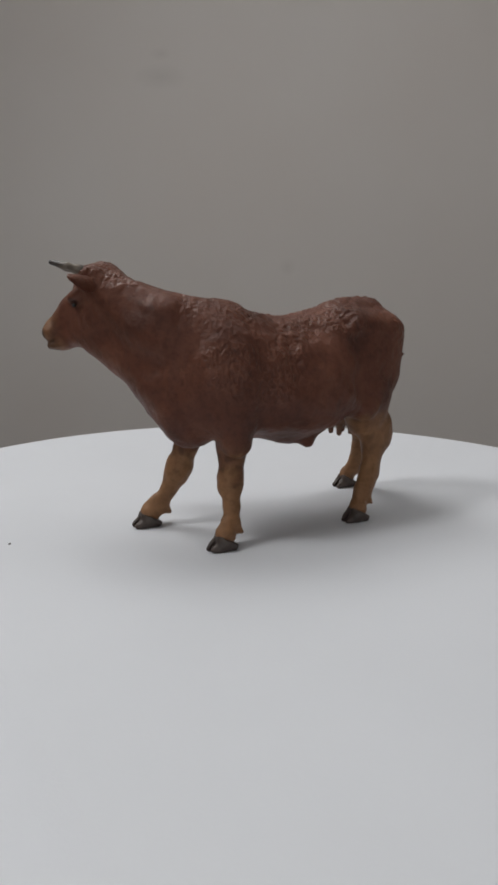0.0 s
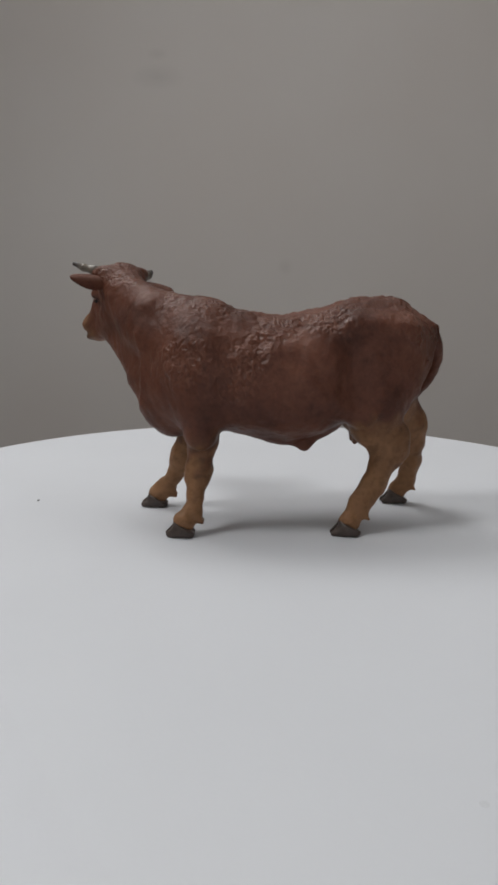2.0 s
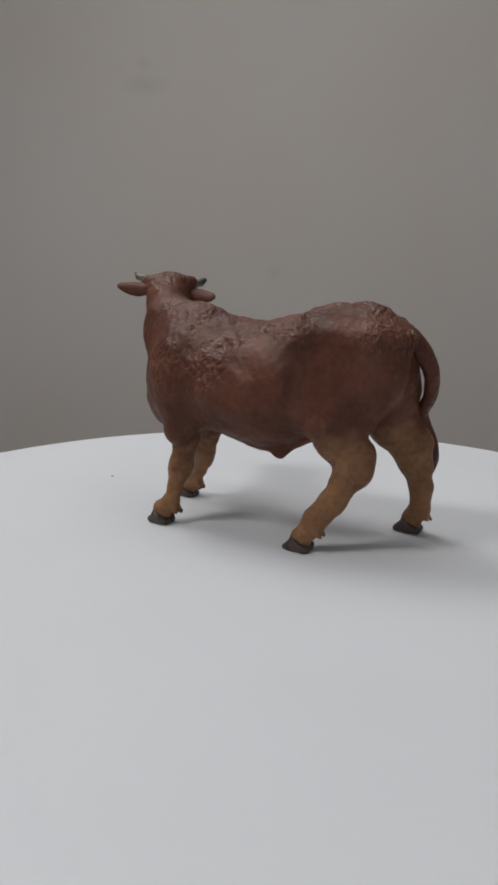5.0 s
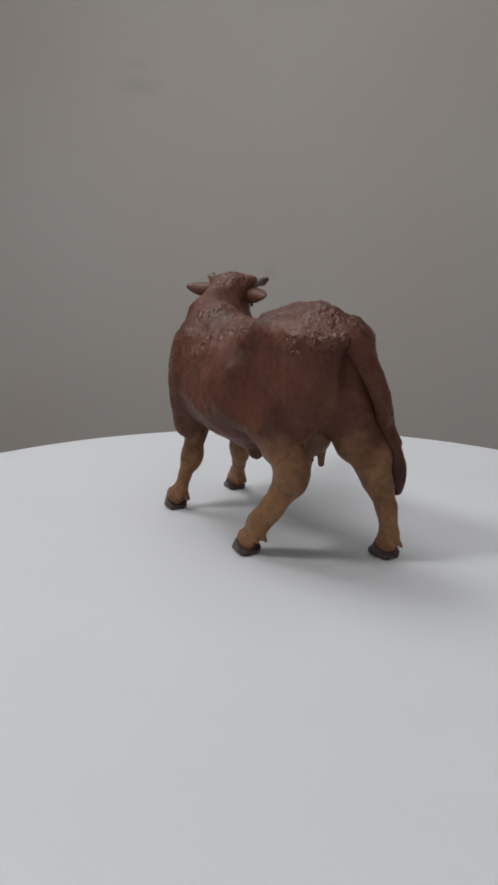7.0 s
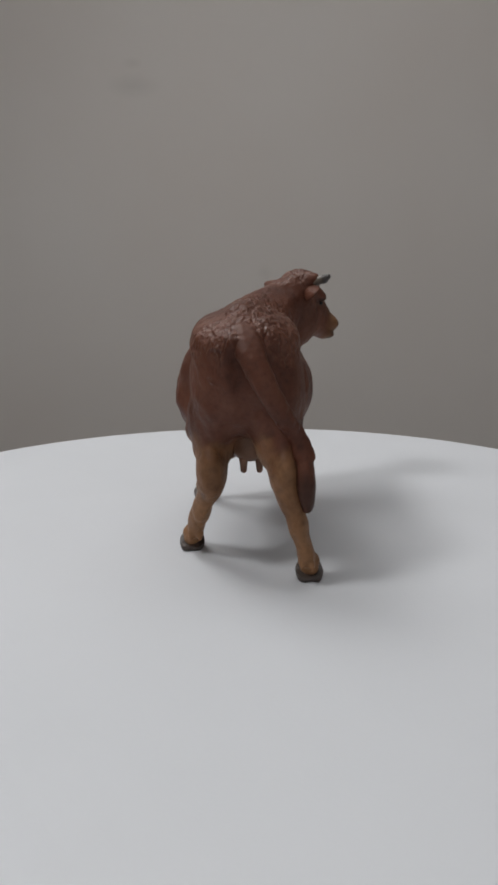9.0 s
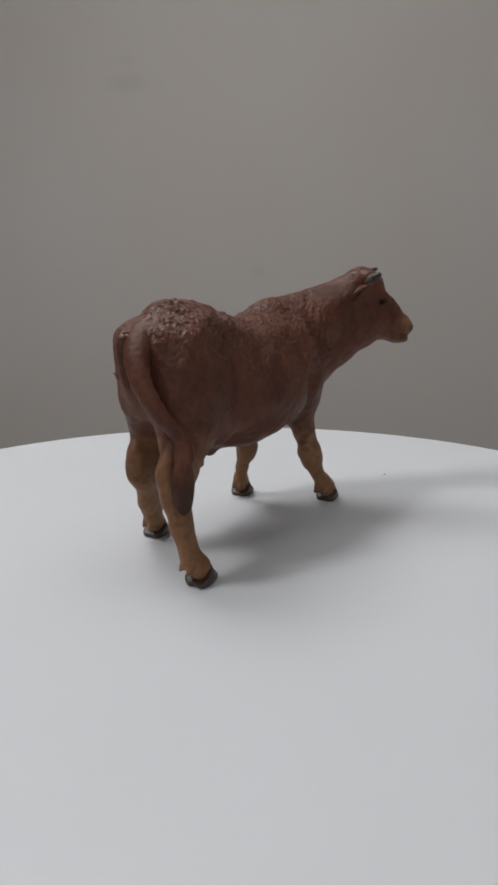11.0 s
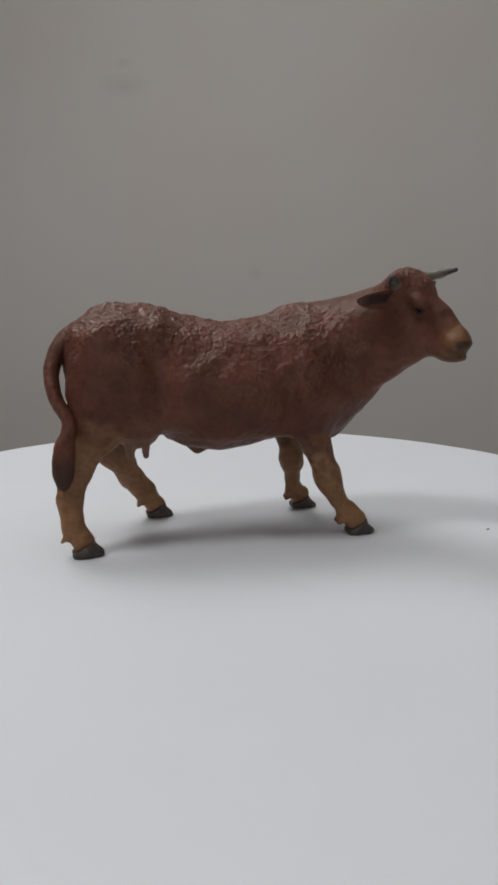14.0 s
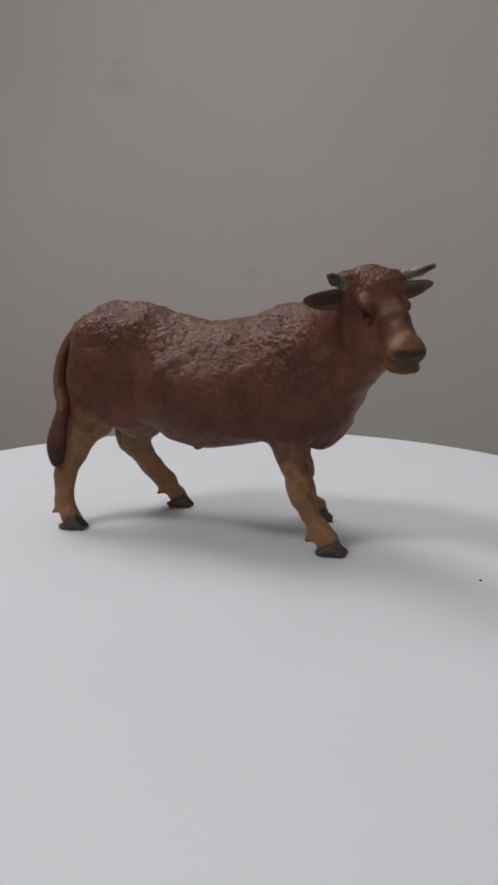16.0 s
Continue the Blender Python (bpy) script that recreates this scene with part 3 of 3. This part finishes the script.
def body_parts(cow):
    v, q, n = body_field().surface()
    x, y, z = v.T
    mottle = 0.35 * ripple(x, y, z, 0.9, 11)
    # nearest leg of each vertex
    far = np.full((4, len(v)), 9.0)
    for i, leg in enumerate(LEGS):
        for a, b in zip(leg[1:], leg[2:]):
            a3, b3 = np.array(a[:3]), np.array(b[:3])
            t = np.clip(((v - a3) @ (b3 - a3)) / ((b3 - a3) @ (b3 - a3)), 0, 1)
            far[i] = np.minimum(far[i], np.linalg.norm(v - a3 - t[:, None] * (b3 - a3), axis=1) - (a[3] + (b[3] - a[3]) * t))
    leg_of, close = far.argmin(0), far.min(0)
    legness = soft(0.5, 0.05, close)
    fore_tan = 0.35 * soft(4.8, 3.6, z + 1.4 * mottle) + 0.65 * soft(3.6, 2.5, z + 1.2 * mottle)
    hind_tan = 0.85 * soft(5.0, 3.8, z + 0.8 * mottle) + 0.15 * soft(3.0, 2.0, z)
    pale = legness * np.where(leg_of < 2, fore_tan, hind_tan)
    udder_side = soft(1.3, 0.6, np.linalg.norm((v - np.array((-4.0, -0.2, 3.9))) / np.array((1.1, 1, 1)), axis=1))
    pale = np.maximum(pale, udder_side * 0.6)
    c, s = math.cos(HEAD_TURN), math.sin(HEAD_TURN)
    rel = v - HEAD_AT
    ahead, left, up = c * rel[:, 0] + s * rel[:, 1], -s * rel[:, 0] + c * rel[:, 1], rel[:, 2]
    on_head = (ahead > -0.75) & (up > -2.6) & (np.abs(left) < 1.6) & (ahead + 0.9 * up > -1.05)
    c, s = math.cos(radians(-49)), math.sin(radians(-49))
    fore = c * rel[:, 0] + s * rel[:, 1]
    muzzle = on_head * soft(1.35, 2.25, fore - 0.35 * (up + 1.4) + 0.4 * mottle)
    pale = np.clip(np.maximum(pale, muzzle * 0.75), 0, 1)
    nose = on_head * soft(2.18, 2.38, fore) * soft(-1.95, -1.82, up) * soft(-1.32, -1.44, up)
    sockets = sum(soft(0.34, 0.16, np.linalg.norm(v - np.array(face(0.92, k * 0.82, -0.42)), axis=1)) for k in (-1, 1))
    knees = legness * soft(0.4, 1.3, ripple(x, y, z, 0.55, 21)) * soft(1.5, 2.4, z) * 0.28
    upper = legness * soft(-0.2, 0.9, ripple(x, y, z, 0.4, 22)) * soft(2.5, 3.1, z) * soft(4.8, 4.0, z) * 0.42
    knees = np.maximum(knees, np.where(leg_of < 2, upper, 0.25 * upper))
    lip = on_head * soft(1.6, 2.0, fore) * soft(-1.66, -1.80, up)
    dark = np.clip(np.maximum(np.maximum(nose * 0.8, lip * 0.55), knees) + 0.7 * sockets, 0, 1)
    curl = hide_curl(x, y, z) * (1 - on_head * soft(0.7, 1.3, fore))
    tag = np.where(on_head, 5, 4)
    tag = np.where((z < 3.95) & (close < 0.35) & ~on_head, leg_of, tag)
    which = np.sort(tag[q], axis=1)[:, 1]
    legs = []
    for k, (name, label) in enumerate((("leg", "tan front leg with a mottled knee"), ("leg", "tan front leg set forward"), ("leg", "tan hind leg set forward"), ("leg", "tan hind leg set back"), ("trunk", "red-brown trunk and neck with carved curls"), ("head", "red-brown head with tan muzzle, turned aside"))):
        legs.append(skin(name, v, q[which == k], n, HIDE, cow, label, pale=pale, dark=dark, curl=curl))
    return legs


def hoof(parent, leg):
    """A cloven hoof under the pastern, flat below."""
    x, y = leg[6][0] + 0.1, leg[6][1]
    F = Field((x - 1.1, y - 0.9, -0.12), (x + 1.4, y + 0.9, 1.1), 0.045)
    for s in (-1, 1):
        F.cone((x - 0.20, y + s * 0.18, 0.34), (x + 0.52, y + s * 0.13, 0.10), 0.27, 0.11, 0.12)
        F.cone((x - 0.30, y + s * 0.19, 0.16), (x + 0.32, y + s * 0.17, 0.13), 0.23, 0.18, 0.15)
    F.cone((x - 0.16, y, 0.72), (x - 0.04, y, 0.36), 0.395, 0.41, 0.15)
    F.egg((x + 0.55, y, 0.1), (0.36, 0.03, 0.5), 0.08, cut=True)
    ax, ay, az = [a.reshape([-1 if i == k else 1 for i in range(3)]) for k, a in enumerate(F.axes)]
    F.f = np.maximum(F.f, -az)
    F.f = np.maximum(F.f, az - 0.47 - 0.58 * (ax - x) + 0.02 * np.sin(7 * ay + 3 * ax))
    F.f -= 0.012 * ripple(ax + 0 * F.f, ay + 0 * F.f, az + 0 * F.f, 0.4, 41)
    v, q, n = F.surface()
    return skin("hoof", v, q, n, HOOF, parent, "dark grey-brown cloven hoof")


def horn(cow, points):
    lo = np.array(points)[:, :3].min(0) - 0.7
    F = Field(lo, np.array(points)[:, :3].max(0) + 0.7, 0.04)
    F.chain(points, 0.12)
    v, q, n = F.surface()
    a, b = np.array(points[0][:3]), np.array(points[-1][:3])
    t = ((v - a) @ (b - a)) / ((b - a) @ (b - a))
    return skin("horn", v, q, n, HORN, cow, "curved grey horn with a dark tip", dark=np.maximum(soft(0.55, 0.9, t), 0.6 * soft(0.32, 0.05, t)))


def ear(cow, root, tip, front):
    """A pointed leaf of an ear, cupped towards its front."""
    a, b = np.array(root), np.array(tip)
    length = np.linalg.norm(b - a)
    u = (b - a) / length
    n = np.array(front) - np.dot(front, u) * u
    n /= np.linalg.norm(n)
    w = np.cross(n, u)
    F = Field(np.minimum(a, b) - 0.7, np.maximum(a, b) + 0.7, 0.04)
    p = np.stack(F.grid((slice(None),) * 3), -1) - a
    t, side, depth = p @ u / length, p @ w, p @ n
    tt = np.clip(t, 0, 1)
    half = 0.06 + 0.38 * np.sin(np.pi * tt ** 0.85) ** 0.6
    sag = depth - 0.9 * side ** 2 + 0.10
    thick = 0.05 + 0.10 * (1 - tt)
    d = (np.sqrt((side / half) ** 2 + (sag / thick) ** 2) - 1) * thick * 0.8
    F.f = np.maximum(d, np.maximum(t - 1, -t) * length)
    v, q, nn = F.surface()
    inner = soft(0.55, 0.85, nn @ n) * soft(0.27, 0.15, np.abs((v - a) @ w)) * soft(0.95, 0.7, (v - a) @ u / length)
    return skin("ear", v, q, nn, HIDE, cow, "brown pointed ear with a dark hollow", pale=0 * inner, dark=0.95 * inner, curl=0 * inner)


def smooth_path(points, steps=4):
    """A rounded path through (x, y, z, radius) points."""
    p = np.array(points)
    p = np.vstack((2 * p[0] - p[1], p, 2 * p[-1] - p[-2]))
    out = []
    for a, b, c, d in zip(p, p[1:], p[2:], p[3:]):
        for i in range(steps):
            t = i / steps
            out.append(0.5 * (2 * b + (c - a) * t + (2 * a - 5 * b + 4 * c - d) * t * t + (3 * b - 3 * c + d - a) * t ** 3))
    return out + [p[-2]]


def tail(cow):
    F = Field((-7.9, -3.3, 1.8), (-5.4, 1.6, 9.2), 0.06)
    path = smooth_path(((-5.5, -0.17, 8.22, 0.42), (-6.16, -0.24, 7.92, 0.38), (-6.66, -0.46, 7.36, 0.32), (-6.90, -0.82, 6.6, 0.28), (-6.76, -1.32, 5.7, 0.25), (-6.34, -1.80, 4.95, 0.24), (-6.46, -2.02, 4.3, 0.28), (-6.58, -2.06, 3.7, 0.38), (-6.62, -2.08, 3.2, 0.38), (-6.64, -2.12, 2.75, 0.26)))
    F.chain(path[:25], 0.03, 1.4)
    F.chain(path[24:], 0.05, 0.82)
    x, y, z = F.grid((slice(None),) * 3)
    F.f -= 0.012 * ripple(x * 2, y * 2, z * 0.5, 0.45, 31)
    v, q, n = F.surface()
    return skin("tail", v, q, n, HIDE, cow, "thick brown tail lying against the hind leg", pale=0 * v[:, 0], dark=soft(4.2, 3.2, v[:, 2]) * 0.55, curl=0 * v[:, 0])


def udder(cow):
    F = Field((-5.0, -1.5, 2.7), (-2.2, 1.3, 5.4), 0.05)
    F.egg((-3.85, -0.35, 4.4), (0.95, 0.8, 0.86), 0.2)
    v, q, n = F.surface()
    bag = skin("udder", v, q, n, SKIN, cow, "small brown udder")
    for px in (-3.55, -4.2):
        for py in (-0.68, -0.12):
            T = Field((px - 0.4, py - 0.4, 2.9), (px + 0.4, py + 0.4, 4.4), 0.045)
            T.cone((px, py, 4.0), (px, py, 3.30), 0.20, 0.12, 0.1)
            v, q, n = T.surface()
            skin("teat", v, q, n, SKIN, bag)
    return bag


def eye(cow, s):
    bm = bmesh.new()
    bmesh.ops.create_uvsphere(bm, u_segments=16, v_segments=10, radius=0.0008)
    for f in bm.faces:
        f.smooth = True
    ob = part("eye", bm, EYE, cow, "small black painted eye")
    ob.location = [c * 0.01 for c in face(0.88, s * 0.76, -0.42)]


def cow_figurine():
    cow = tagged(new("cow_figurine"), "red-brown painted toy cow with tan legs standing on the turntable", "toy cow")
    made = body_parts(cow)
    for ob, leg in zip(made, LEGS):
        hoof(ob, leg)
    horn(cow, (head(0.15, 0.78, 0.72) + (0.21,), head(0.30, 1.08, 0.84) + (0.18,), head(0.60, 1.42, 0.95) + (0.145,), (7.96, -2.85, 10.30, 0.09)))
    horn(cow, (head(0.15, -0.74, 0.56) + (0.23,), head(0.25, -1.10, 0.60) + (0.205,), head(0.45, -1.45, 0.68) + (0.175,), (4.92, -4.10, 9.99, 0.12)))
    ear(cow, head(-0.05, 0.75, 0.35), (7.93, -1.36, 9.68), (0.45, -0.55, -0.7))
    ear(cow, head(0.1, -0.70, 0.18), (3.92, -3.48, 9.14), (-0.1, -0.75, -0.65))
    tail(cow)
    udder(cow)
    for s in (-1, 1):
        eye(cow, s)
    return cow


COW = cow_figurine()


# ---- what moves ----
def motions():
    rows = [(t, pose(0, 0, 0, 0, 0, a)) for t, a in TURN]
    walk(TURNTABLE, rows)
    walk(COW, [(t, pose(0, 0, 0, 0, 0, a + 214.8)) for t, a in TURN])


motions()
